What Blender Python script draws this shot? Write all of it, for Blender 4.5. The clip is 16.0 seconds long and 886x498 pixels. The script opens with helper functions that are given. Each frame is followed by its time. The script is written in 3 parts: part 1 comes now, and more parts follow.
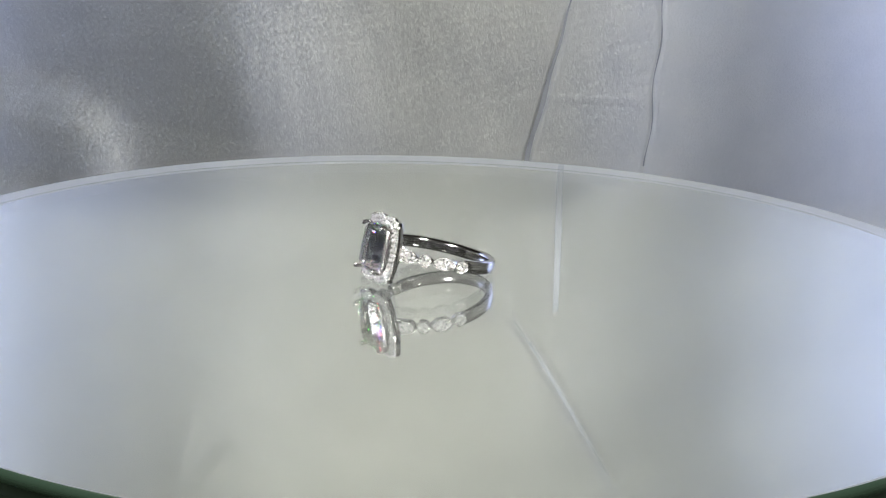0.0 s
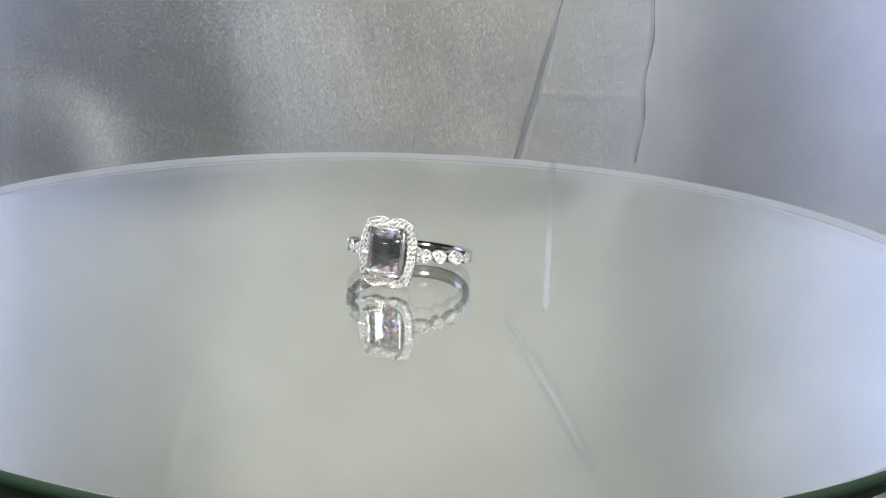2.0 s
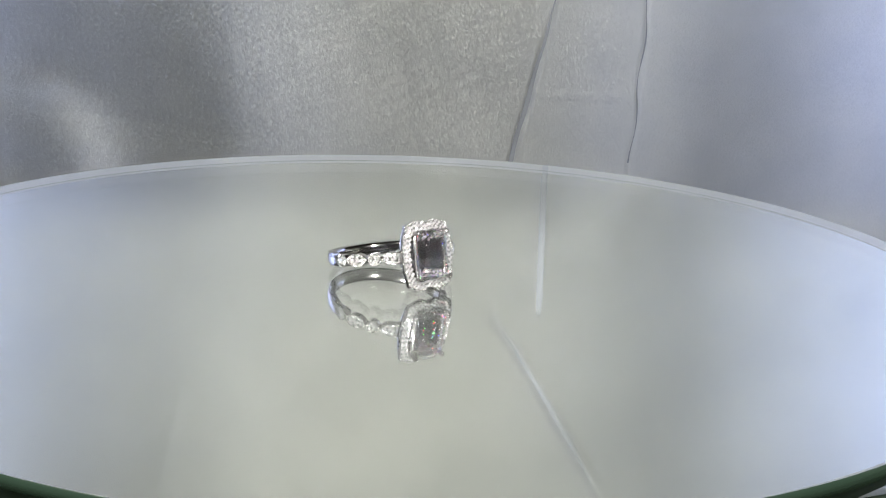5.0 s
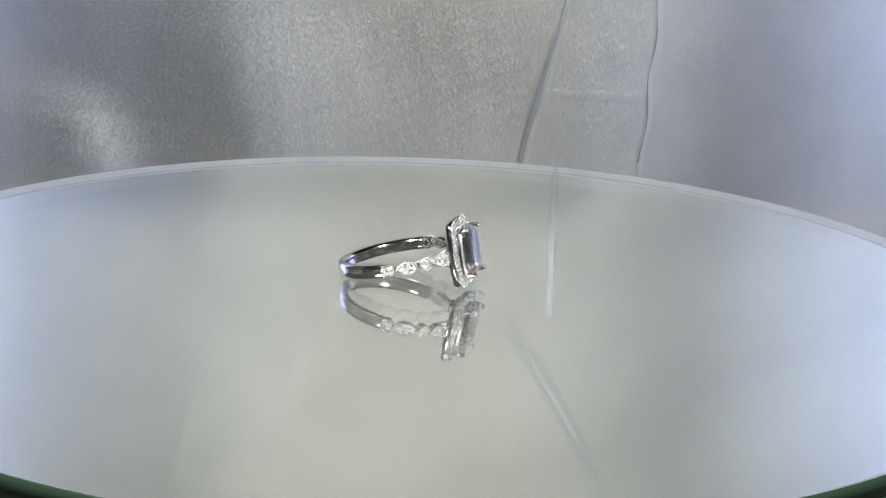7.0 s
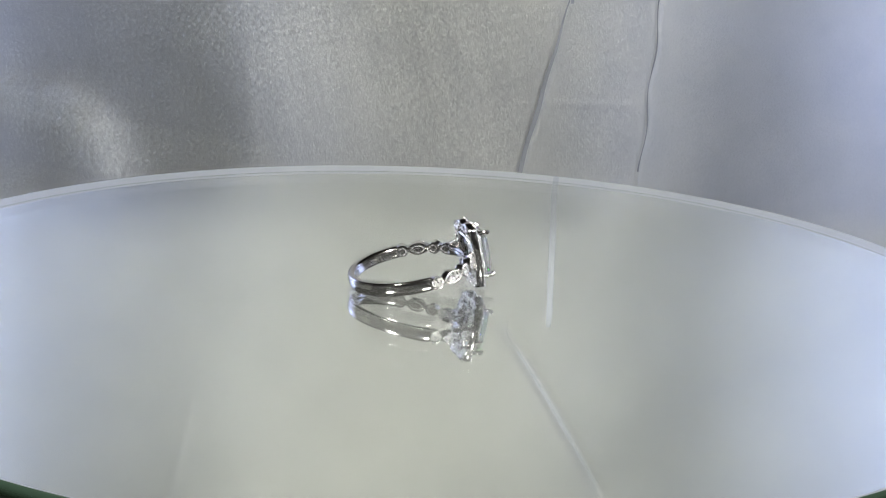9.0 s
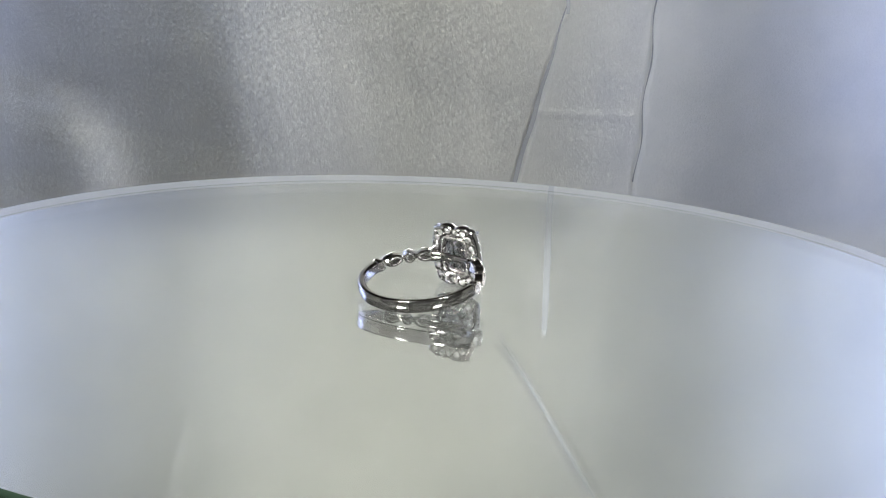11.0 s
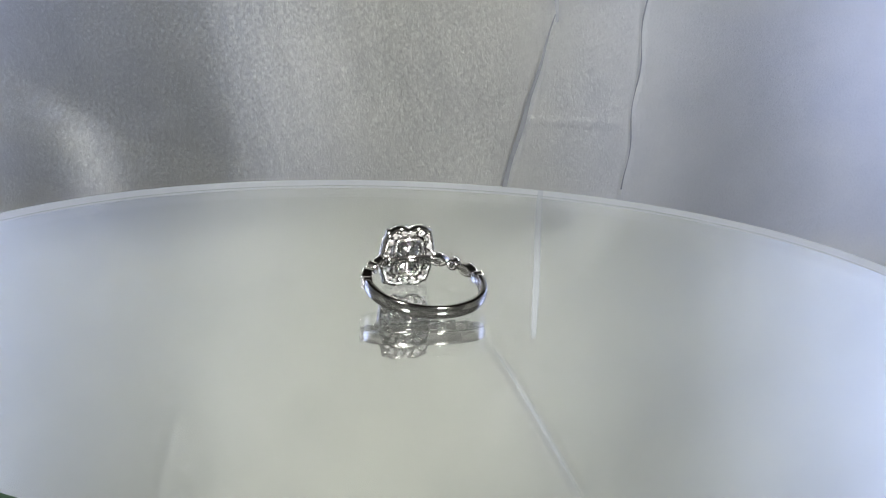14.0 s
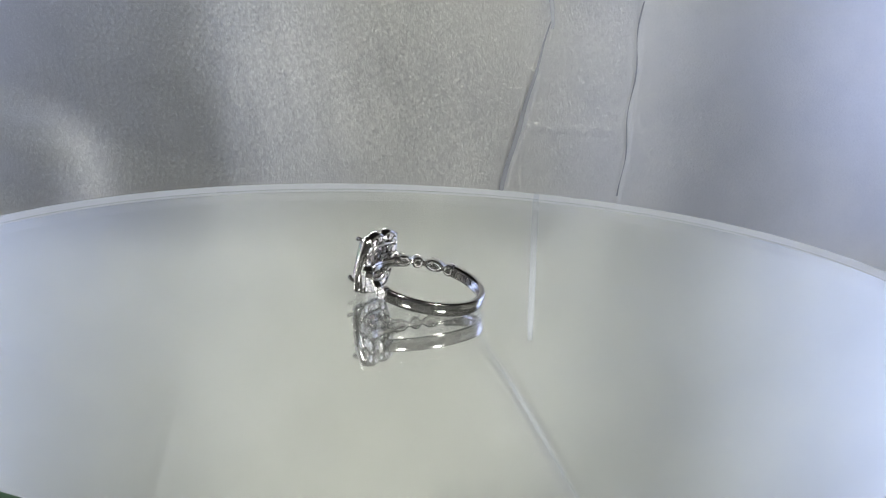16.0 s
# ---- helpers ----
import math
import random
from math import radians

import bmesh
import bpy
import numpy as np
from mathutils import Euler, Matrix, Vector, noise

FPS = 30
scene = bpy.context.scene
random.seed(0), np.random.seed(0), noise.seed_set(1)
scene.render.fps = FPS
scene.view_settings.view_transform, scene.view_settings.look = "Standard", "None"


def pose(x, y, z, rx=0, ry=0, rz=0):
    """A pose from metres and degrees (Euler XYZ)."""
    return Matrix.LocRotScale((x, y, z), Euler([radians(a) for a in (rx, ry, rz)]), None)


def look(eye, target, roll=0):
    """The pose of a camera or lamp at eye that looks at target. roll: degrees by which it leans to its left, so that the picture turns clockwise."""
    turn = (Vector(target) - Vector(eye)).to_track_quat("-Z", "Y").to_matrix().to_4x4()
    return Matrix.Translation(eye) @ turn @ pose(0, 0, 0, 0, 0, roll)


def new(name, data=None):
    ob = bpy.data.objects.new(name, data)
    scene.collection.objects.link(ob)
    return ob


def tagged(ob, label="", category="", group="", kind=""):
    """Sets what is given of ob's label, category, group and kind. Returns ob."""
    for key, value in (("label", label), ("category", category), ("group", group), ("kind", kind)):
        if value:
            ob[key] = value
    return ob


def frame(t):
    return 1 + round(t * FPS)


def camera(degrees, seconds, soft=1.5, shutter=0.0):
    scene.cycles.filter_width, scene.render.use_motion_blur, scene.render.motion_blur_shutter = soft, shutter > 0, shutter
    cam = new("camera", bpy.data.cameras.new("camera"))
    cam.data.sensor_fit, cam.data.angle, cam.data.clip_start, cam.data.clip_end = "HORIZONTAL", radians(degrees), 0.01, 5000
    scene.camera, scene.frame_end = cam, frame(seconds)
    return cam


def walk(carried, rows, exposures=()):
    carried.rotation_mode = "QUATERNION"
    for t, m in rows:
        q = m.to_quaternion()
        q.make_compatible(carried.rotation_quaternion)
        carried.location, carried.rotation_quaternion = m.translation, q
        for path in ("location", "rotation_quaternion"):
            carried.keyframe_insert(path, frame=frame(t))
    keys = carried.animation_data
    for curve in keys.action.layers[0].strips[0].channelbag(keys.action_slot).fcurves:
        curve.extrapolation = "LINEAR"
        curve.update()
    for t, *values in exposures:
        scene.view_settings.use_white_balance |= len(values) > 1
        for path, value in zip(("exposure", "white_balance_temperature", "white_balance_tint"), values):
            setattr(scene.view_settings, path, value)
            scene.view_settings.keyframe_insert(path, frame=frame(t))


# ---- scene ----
# A diamond ring turns on a round glass mirror before a satin backdrop. Plate surface: z = 0, its axis: x = y = 0.

# ---- camera ----
cam = camera(32.4, 16.0, soft=1.2)
VIEWS = [
    (0.0, (0.00122, -0.23191, 0.06726), (0.00227, 0.00947, 0.00221), 1.72),
    (0.5, (0.00133, -0.23201, 0.06706), (0.00246, 0.00938, 0.00204), 1.79),
    (1.0, (0.00146, -0.23201, 0.06734), (0.00283, 0.00927, 0.00191), 1.86),
    (1.5, (0.00140, -0.23212, 0.06759), (0.00309, 0.00905, 0.00177), 1.92),
    (2.0, (0.00124, -0.23238, 0.06766), (0.00363, 0.00881, 0.00190), 2.00),
    (2.5, (0.00152, -0.23261, 0.06779), (0.00485, 0.00863, 0.00228), 2.05),
    (3.0, (0.00141, -0.23299, 0.06782), (0.00517, 0.00822, 0.00220), 2.11),
    (3.5, (0.00145, -0.23332, 0.06768), (0.00558, 0.00786, 0.00205), 2.08),
    (4.0, (0.00133, -0.23364, 0.06758), (0.00549, 0.00758, 0.00203), 2.06),
    (6.5, (0.00116, -0.23458, 0.06807), (0.00314, 0.00665, 0.00249), 1.91),
    (7.0, (0.00138, -0.23463, 0.06817), (0.00311, 0.00651, 0.00225), 1.97),
    (7.5, (0.00131, -0.23472, 0.06823), (0.00309, 0.00650, 0.00258), 2.08),
    (8.0, (0.00142, -0.23479, 0.06814), (0.00334, 0.00659, 0.00310), 2.19),
    (8.5, (0.00141, -0.23476, 0.06834), (0.00334, 0.00668, 0.00353), 2.27),
    (9.0, (0.00154, -0.23482, 0.06823), (0.00324, 0.00668, 0.00359), 2.34),
    (11.5, (0.00131, -0.23474, 0.06868), (0.00425, 0.00714, 0.00554), 2.74),
    (12.0, (0.00138, -0.23469, 0.06879), (0.00450, 0.00716, 0.00556), 2.83),
    (12.5, (0.00152, -0.23466, 0.06877), (0.00469, 0.00716, 0.00540), 2.93),
    (13.0, (0.00174, -0.23488, 0.06855), (0.00523, 0.00704, 0.00562), 2.90),
    (13.5, (0.00178, -0.23495, 0.06878), (0.00566, 0.00698, 0.00589), 2.88),
    (14.0, (0.00214, -0.23506, 0.06875), (0.00616, 0.00707, 0.00661), 2.85),
    (14.5, (0.00237, -0.23510, 0.06896), (0.00668, 0.00715, 0.00730), 2.84),
    (15.0, (0.00276, -0.23521, 0.06890), (0.00719, 0.00725, 0.00813), 2.81),
    (15.5, (0.00232, -0.23564, 0.06821), (0.00719, 0.00696, 0.00798), 2.81),
    (16.0, (0.00205, -0.23578, 0.06820), (0.00669, 0.00669, 0.00749), 2.81),
]
walk(cam, [(t, look(eye, target, lean)) for t, eye, target, lean in VIEWS])

# ---- world and lights ----
world = bpy.data.worlds.new("room_light")
scene.world = world
world.use_nodes = True
world.node_tree.nodes["Background"].inputs["Color"].default_value = (0.9, 0.92, 1.0, 1)
world.node_tree.nodes["Background"].inputs["Strength"].default_value = 0.30


def lamp(name, kind, eye, target, power, color, **settings):
    data = bpy.data.lights.new(name, kind)
    data.energy, data.color = power, color
    for key, value in settings.items():
        if key == "size":
            data.size = value
        elif key == "size_y":
            data.shape, data.size_y = "RECTANGLE", value
        elif key == "radius":
            data.shadow_soft_size = value
        elif key == "spread":
            data.spread = radians(value)
        elif key == "cone":
            data.spot_size = radians(value)
        elif key == "blend":
            data.spot_blend = value
    ob = new(name, data)
    ob.matrix_world = look(eye, target)
    return ob


WARM, WHITE, COOL = (1.0, 0.988, 1.0), (0.985, 0.985, 0.91), (0.47, 0.57, 1.0)
lamp("desk_spot", "SPOT", (-0.03, -0.10, 0.42), (-0.022, 0.25, 0.092), 6.0, WARM, radius=0.02, cone=29, blend=1.0)
lamp("led_lamp", "AREA", (-0.235, -0.31, 0.30), (0, 0, 0), 3.8, WHITE, size=0.085)
lamp("led_lamp", "AREA", (0.235, -0.31, 0.30), (0, 0, 0), 3.8, WHITE, size=0.085)
# daylight through the cloth from behind, at both sides
lamp("window_light", "AREA", (-0.372, 0.42, 0.15), (-0.28, 0.25, 0.080), 2.6, COOL, size=0.16, size_y=0.24, spread=63)
lamp("window_light", "AREA", (0.362, 0.43, 0.12), (0.268, 0.25, 0.080), 2.0, COOL, size=0.16, size_y=0.24, spread=63)


# ---- materials ----
def material(name):
    m = bpy.data.materials.new(name)
    m.use_nodes = True
    nt = m.node_tree
    return m, nt, nt.nodes["Principled BSDF"]


def node(nt, kind, **inputs):
    n = nt.nodes.new(kind)
    for key, value in inputs.items():
        n.inputs[key.replace("_", " ")].default_value = value
    return n


def ramp(nt, source, stops):
    n = nt.nodes.new("ShaderNodeValToRGB")
    while len(n.color_ramp.elements) < len(stops):
        n.color_ramp.elements.new(0.5)
    for e, (at, c) in zip(n.color_ramp.elements, stops):
        e.position, e.color = at, (*c, 1)
    nt.links.new(source, n.inputs["Fac"])
    return n


def satin():
    m, nt, b = material("silver_satin")
    L = nt.links.new
    co = nt.nodes.new("ShaderNodeTexCoord")
    stretch = nt.nodes.new("ShaderNodeMapping")
    stretch.inputs["Scale"].default_value = (1.0, 1.0, 0.55)
    L(co.outputs["Object"], stretch.inputs["Vector"])
    # warp and weft threads
    warp = node(nt, "ShaderNodeTexWave", Scale=900.0, Distortion=6.0, Detail=3.0)
    warp.bands_direction = "X"
    weft = node(nt, "ShaderNodeTexWave", Scale=900.0, Distortion=6.0, Detail=3.0)
    weft.bands_direction = "Z"
    slub = node(nt, "ShaderNodeTexNoise", Scale=1800.0, Detail=2.0, Roughness=0.6)
    cloud = node(nt, "ShaderNodeTexNoise", Scale=60.0, Detail=4.0, Roughness=0.6)
    for n in (warp, weft):
        L(co.outputs["Object"], n.inputs["Vector"])
    L(stretch.outputs["Vector"], slub.inputs["Vector"])
    L(co.outputs["Object"], cloud.inputs["Vector"])
    weave = nt.nodes.new("ShaderNodeMath")
    weave.operation = "MULTIPLY"
    L(warp.outputs["Fac"], weave.inputs[0])
    L(weft.outputs["Fac"], weave.inputs[1])
    sum_ = nt.nodes.new("ShaderNodeMath")
    sum_.operation = "MULTIPLY_ADD"
    sum_.inputs[1].default_value = 3.2
    L(slub.outputs["Fac"], sum_.inputs[0])
    L(weave.outputs["Value"], sum_.inputs[2])
    tone = ramp(nt, cloud.outputs["Fac"], [(0.3, (0.302, 0.30, 0.272)), (0.7, (0.358, 0.355, 0.322))])
    L(tone.outputs["Color"], b.inputs["Base Color"])
    rough = ramp(nt, slub.outputs["Fac"], [(0.35, (0.28,) * 3), (0.65, (0.50,) * 3)])
    L(rough.outputs["Color"], b.inputs["Roughness"])
    bump = node(nt, "ShaderNodeBump", Strength=1.0, Distance=0.000075)
    L(sum_.outputs["Value"], bump.inputs["Height"])
    # flecks of thread, each turned its own way
    fleck = node(nt, "ShaderNodeTexVoronoi", Scale=2200.0)
    L(stretch.outputs["Vector"], fleck.inputs["Vector"])
    turn = nt.nodes.new("ShaderNodeVectorMath")
    turn.operation = "MULTIPLY_ADD"
    turn.inputs[1].default_value, turn.inputs[2].default_value = (0.22,) * 3, (-0.11,) * 3
    L(fleck.outputs["Color"], turn.inputs[0])
    add = nt.nodes.new("ShaderNodeVectorMath")
    L(turn.outputs["Vector"], add.inputs[0])
    L(bump.outputs["Normal"], add.inputs[1])
    unit = nt.nodes.new("ShaderNodeVectorMath")
    unit.operation = "NORMALIZE"
    L(add.outputs["Vector"], unit.inputs[0])
    L(unit.outputs["Vector"], b.inputs["Normal"])
    b.inputs["Metallic"].default_value = 0.75
    b.inputs["Sheen Weight"].default_value = 0.15
    behind = nt.nodes.new("ShaderNodeBsdfTranslucent")
    behind.inputs["Color"].default_value = (0.72, 0.72, 0.70, 1)
    mix = nt.nodes.new("ShaderNodeMixShader")
    mix.inputs["Fac"].default_value = 0.35
    L(b.outputs[0], mix.inputs[1])
    L(behind.outputs[0], mix.inputs[2])
    L(mix.outputs[0], nt.nodes["Material Output"].inputs["Surface"])
    return m


def plain(name, color, rough, metal=0.0, grain=0.0, scale=200.0, bump=0.0):
    m, nt, b = material(name)
    b.inputs["Roughness"].default_value, b.inputs["Metallic"].default_value = rough, metal
    b.inputs["Base Color"].default_value = (*color, 1)
    if grain or bump:
        co = nt.nodes.new("ShaderNodeTexCoord")
        n = node(nt, "ShaderNodeTexNoise", Scale=scale, Detail=5.0, Roughness=0.65)
        nt.links.new(co.outputs["Object"], n.inputs["Vector"])
        if grain:
            r = ramp(nt, n.outputs["Fac"], [(0.3, [c * (1 - grain) for c in color]), (0.7, [c * (1 + grain) for c in color])])
            nt.links.new(r.outputs["Color"], b.inputs["Base Color"])
        if bump:
            k = node(nt, "ShaderNodeBump", Strength=0.6, Distance=bump)
            nt.links.new(n.outputs["Fac"], k.inputs["Height"])
            nt.links.new(k.outputs["Normal"], b.inputs["Normal"])
    return m


def mirror_silver():
    m, nt, b = material("mirror_silver")
    b.inputs["Base Color"].default_value = (0.80, 0.818, 0.83, 1)
    b.inputs["Metallic"].default_value = 1.0
    b.inputs["Roughness"].default_value = 0.029
    haze = nt.nodes.new("ShaderNodeBsdfDiffuse")
    haze.inputs["Color"].default_value = (0.80, 0.81, 0.80, 1)
    mix = nt.nodes.new("ShaderNodeMixShader")
    mix.inputs["Fac"].default_value = 0.06
    nt.links.new(b.outputs[0], mix.inputs[1])
    nt.links.new(haze.outputs[0], mix.inputs[2])
    nt.links.new(mix.outputs[0], nt.nodes["Material Output"].inputs["Surface"])
    return m


def thin_glass():
    m, nt, b = material("thin_glass")
    nt.nodes.remove(b)
    clear = nt.nodes.new("ShaderNodeBsdfTransparent")
    clear.inputs["Color"].default_value = (0.985, 0.995, 0.985, 1)
    gloss = nt.nodes.new("ShaderNodeBsdfGlossy")
    gloss.inputs["Roughness"].default_value = 0.0
    facing = nt.nodes.new("ShaderNodeLayerWeight")
    facing.inputs["Blend"].default_value = 0.5
    fifth = nt.nodes.new("ShaderNodeMath")
    fifth.operation, fifth.inputs[1].default_value = "POWER", 5.0
    schlick = nt.nodes.new("ShaderNodeMath")
    schlick.operation, schlick.inputs[1].default_value, schlick.inputs[2].default_value = "MULTIPLY_ADD", 0.96, 0.04
    nt.links.new(facing.outputs["Facing"], fifth.inputs[0])
    nt.links.new(fifth.outputs[0], schlick.inputs[0])
    mix = nt.nodes.new("ShaderNodeMixShader")
    nt.links.new(schlick.outputs[0], mix.inputs["Fac"])
    nt.links.new(clear.outputs[0], mix.inputs[1])
    nt.links.new(gloss.outputs[0], mix.inputs[2])
    nt.links.new(mix.outputs[0], nt.nodes["Material Output"].inputs["Surface"])
    return m


def diamond():
    # three refractions, one for each primary colour, give the fire
    m, nt, b = material("diamond")
    nt.nodes.remove(b)
    last = None
    for color, ior in (((1, 0, 0, 1), 1.58), ((0, 1, 0, 1), 1.62), ((0, 0, 1, 1), 1.66)):
        g = nt.nodes.new("ShaderNodeBsdfGlass")
        g.inputs["Color"].default_value, g.inputs["IOR"].default_value, g.inputs["Roughness"].default_value = color, ior, 0.0
        if last is None:
            last = g
        else:
            add = nt.nodes.new("ShaderNodeAddShader")
            nt.links.new(last.outputs[0], add.inputs[0])
            nt.links.new(g.outputs[0], add.inputs[1])
            last = add
    white = nt.nodes.new("ShaderNodeBsdfGlass")
    white.inputs["IOR"].default_value, white.inputs["Roughness"].default_value = 1.62, 0.0
    fire = nt.nodes.new("ShaderNodeMixShader")
    fire.inputs["Fac"].default_value = 0.25
    nt.links.new(white.outputs[0], fire.inputs[1])
    nt.links.new(last.outputs[0], fire.inputs[2])
    last = fire
    clear = nt.nodes.new("ShaderNodeBsdfTransparent")
    mix = nt.nodes.new("ShaderNodeMixShader")
    mix.inputs["Fac"].default_value = 0.50
    nt.links.new(last.outputs[0], mix.inputs[1])
    nt.links.new(clear.outputs[0], mix.inputs[2])
    nt.links.new(mix.outputs[0], nt.nodes["Material Output"].inputs["Surface"])
    return m


def sparkling(name, scale, spread, rough, metal, low, tint):
    # many tiny facets, each turned its own way, over a scattering white
    m, nt, b = material(name)
    L = nt.links.new
    co = nt.nodes.new("ShaderNodeTexCoord")
    cells = node(nt, "ShaderNodeTexVoronoi", Scale=scale)
    L(co.outputs["Object"], cells.inputs["Vector"])
    turn = nt.nodes.new("ShaderNodeVectorMath")
    turn.operation = "MULTIPLY_ADD"
    turn.inputs[1].default_value, turn.inputs[2].default_value = (2 * spread,) * 3, (-spread,) * 3
    L(cells.outputs["Color"], turn.inputs[0])
    geo = nt.nodes.new("ShaderNodeNewGeometry")
    add = nt.nodes.new("ShaderNodeVectorMath")
    add.operation = "ADD"
    L(geo.outputs["Normal"], add.inputs[0])
    L(turn.outputs["Vector"], add.inputs[1])
    unit = nt.nodes.new("ShaderNodeVectorMath")
    unit.operation = "NORMALIZE"
    L(add.outputs["Vector"], unit.inputs[0])
    L(unit.outputs["Vector"], b.inputs["Normal"])
    one = nt.nodes.new("ShaderNodeSeparateColor")
    L(cells.outputs["Color"], one.inputs[0])
    # sparkle contrast put into the colour: facets run from dark to white
    tone = ramp(nt, one.outputs[0], [(0.15, (low,) * 3), (0.5, (1.0, 1.0, 1.0))])
    # the stones' fire painted in: each facet's base tinted by its random colour
    fire = nt.nodes.new("ShaderNodeMixRGB")
    fire.blend_type = "MULTIPLY"
    fire.inputs["Fac"].default_value = tint
    L(tone.outputs["Color"], fire.inputs["Color1"])
    L(cells.outputs["Color"], fire.inputs["Color2"])
    L(fire.outputs["Color"], b.inputs["Base Color"])
    b.inputs["Roughness"].default_value = rough
    b.inputs["IOR"].default_value = 2.42
    b.inputs["Metallic"].default_value = metal
    return m


SATIN = satin()
ACCENT = sparkling("accent_diamond", 4200.0, 1.0, 0.09, 0.54, 0.16, 0.10)
FIRE = sparkling("diamond_end_facets", 3400.0, 0.95, 0.08, 0.55, 0.24, 0.45)
GOLD = plain("polished_white_gold", (0.52, 0.50, 0.495), 0.13, 1.0)
# the same white gold lightened, to paint in light on beads and wires
BRIGHT = plain("lit_white_gold", (0.84, 0.83, 0.82), 0.24, 1.0)
DIAMOND = diamond()
# dark metal facets that stand in for the stone's inner reflections
PAVILION = plain("diamond_pavilion", (0.44, 0.44, 0.47), 0.05, 0.95)
PAVILION.node_tree.nodes["Principled BSDF"].inputs["Alpha"].default_value = 0.82
SILVER = mirror_silver()
GLASS = thin_glass()
GROUND_GLASS = plain("ground_glass_edge", (0.225, 0.236, 0.275), 0.6, 0.0, 0.04, 900.0)
FELT = plain("green_felt", (0.028, 0.052, 0.028), 0.95, 0.0, 0.35, 900.0, 0.0004)
BASE = plain("dark_plastic", (0.03, 0.032, 0.034), 0.45, 0.0, 0.1, 300.0)
# darker satin that paints in the shade of grooves in the cloth
SEAM_SHADE = plain("shaded_satin", (0.135, 0.142, 0.165), 0.6, 0.0, 0.10, 900.0)
# paler satin that paints in light caught by raised edges of the cloth
LIP_LIGHT = plain("lit_satin", (0.208, 0.217, 0.245), 0.5, 0.3, 0.06, 900.0, 0.0001)
SIDE = plain("glass_side", (0.02, 0.035, 0.025), 0.25)
WALL = plain("room_paint", (0.09, 0.085, 0.08), 0.85, 0.0, 0.05, 4.0)


# ---- tools ----
def link_mesh(name, verts, faces, mat, smooth=False):
    me = bpy.data.meshes.new(name)
    me.from_pydata([tuple(v) for v in verts], [], [tuple(f) for f in faces])
    me.materials.append(mat)
    if smooth:
        me.polygons.foreach_set("use_smooth", [True] * len(me.polygons))
    me.update()
    return new(name, me)


def part(name, bm, mat, parent, label="", smooth=False):
    me = bpy.data.meshes.new(name)
    bmesh.ops.recalc_face_normals(bm, faces=bm.faces)
    for f in bm.faces:
        f.smooth = smooth
    bm.to_mesh(me)
    bm.free()
    me.materials.append(mat)
    ob = new(name, me)
    ob.parent = parent
    return tagged(ob, label)


def box(bm, x0, x1, y0, y1, z0, z1):
    m = Matrix.LocRotScale(((x0 + x1) / 2, (y0 + y1) / 2, (z0 + z1) / 2), None, (x1 - x0, y1 - y0, z1 - z0))
    bmesh.ops.create_cube(bm, size=1, matrix=m)


def empty(name, **tags):
    ob = new(name)
    ob.empty_display_size = 0.01
    return tagged(ob, **tags)


# ---- the room, the table, the backdrop ----
TABLE_Z = -0.075
CLOTH_X = 0.0031


def room():
    for name, b in (("wall_north", (-1.6, 1.6, 1.5, 1.6, -0.9, 1.7)), ("wall_south", (-1.6, 1.6, -1.6, -1.5, -0.9, 1.7)),
                    ("wall_west", (-1.6, -1.5, -1.5, 1.5, -0.9, 1.7)), ("wall_east", (1.5, 1.6, -1.5, 1.5, -0.9, 1.7)),
                    ("ceiling", (-1.6, 1.6, -1.6, 1.6, 1.7, 1.8)), ("floor", (-1.6, 1.6, -1.6, 1.6, -1.0, -0.9))):
        bm = bmesh.new()
        box(bm, *b)
        tagged(part(name, bm, WALL, None), label="plain dim painted room surface", kind="structure")
    bm = bmesh.new()
    box(bm, -0.75, 0.75, -0.62, 0.62, TABLE_Z - 0.03, TABLE_Z)
    bmesh.ops.bevel(bm, geom=bm.edges, offset=0.004, segments=2, affect="EDGES")
    t = part("table_top", bm, FELT, None)
    tagged(t, label="table top covered with dark green felt", kind="structure")
    for x in (-0.68, 0.68):
        for y in (-0.55, 0.55):
            bm = bmesh.new()
            box(bm, x - 0.03, x + 0.03, y - 0.03, y + 0.03, -0.9, TABLE_Z - 0.03)
            part("leg", bm, BASE, t)


def bell(x, w):
    return np.exp(-(x / w) ** 2)


def step(x, w):
    return 0.5 + 0.5 * np.tanh(x / w)


def cloth_slope(s, h):
    """How the cloth turns across: positive faces one window, negative the other."""
    low = step(0.040 - h, 0.012)
    left = -0.067 - 0.20 * np.clip(h, -0.03, 0.03)
    p = (0.25 + 0.42 * low) * step(left - s, 0.016 - 0.008 * low)
    # a patch near the foot that turns back to the lamps
    p -= 0.47 * bell(s + 0.124 + 0.4 * (h + 0.02), 0.012) * step(-0.025 - h, 0.007)
    p -= 0.25 * step(-0.150 - s, 0.016)
    right = 0.042 + 0.036 * low + 0.10 * h
    p -= (0.30 + 0.14 * low) * step(s - right, 0.014)
    p += 0.20 * step(s - right - 0.050, 0.018)
    p += (0.07 * np.sin((s + 0.018 + 0.1 * h) * 2 * np.pi / 0.056) + 0.025 * np.sin((s + 0.15 * h + 0.002 * np.sin(90 * h)) * 2 * np.pi / 0.0125)) * step(s + 0.062, 0.006) * step(0.072 - s, 0.006) * low
    return p * step(0.24 - np.abs(s), 0.012)


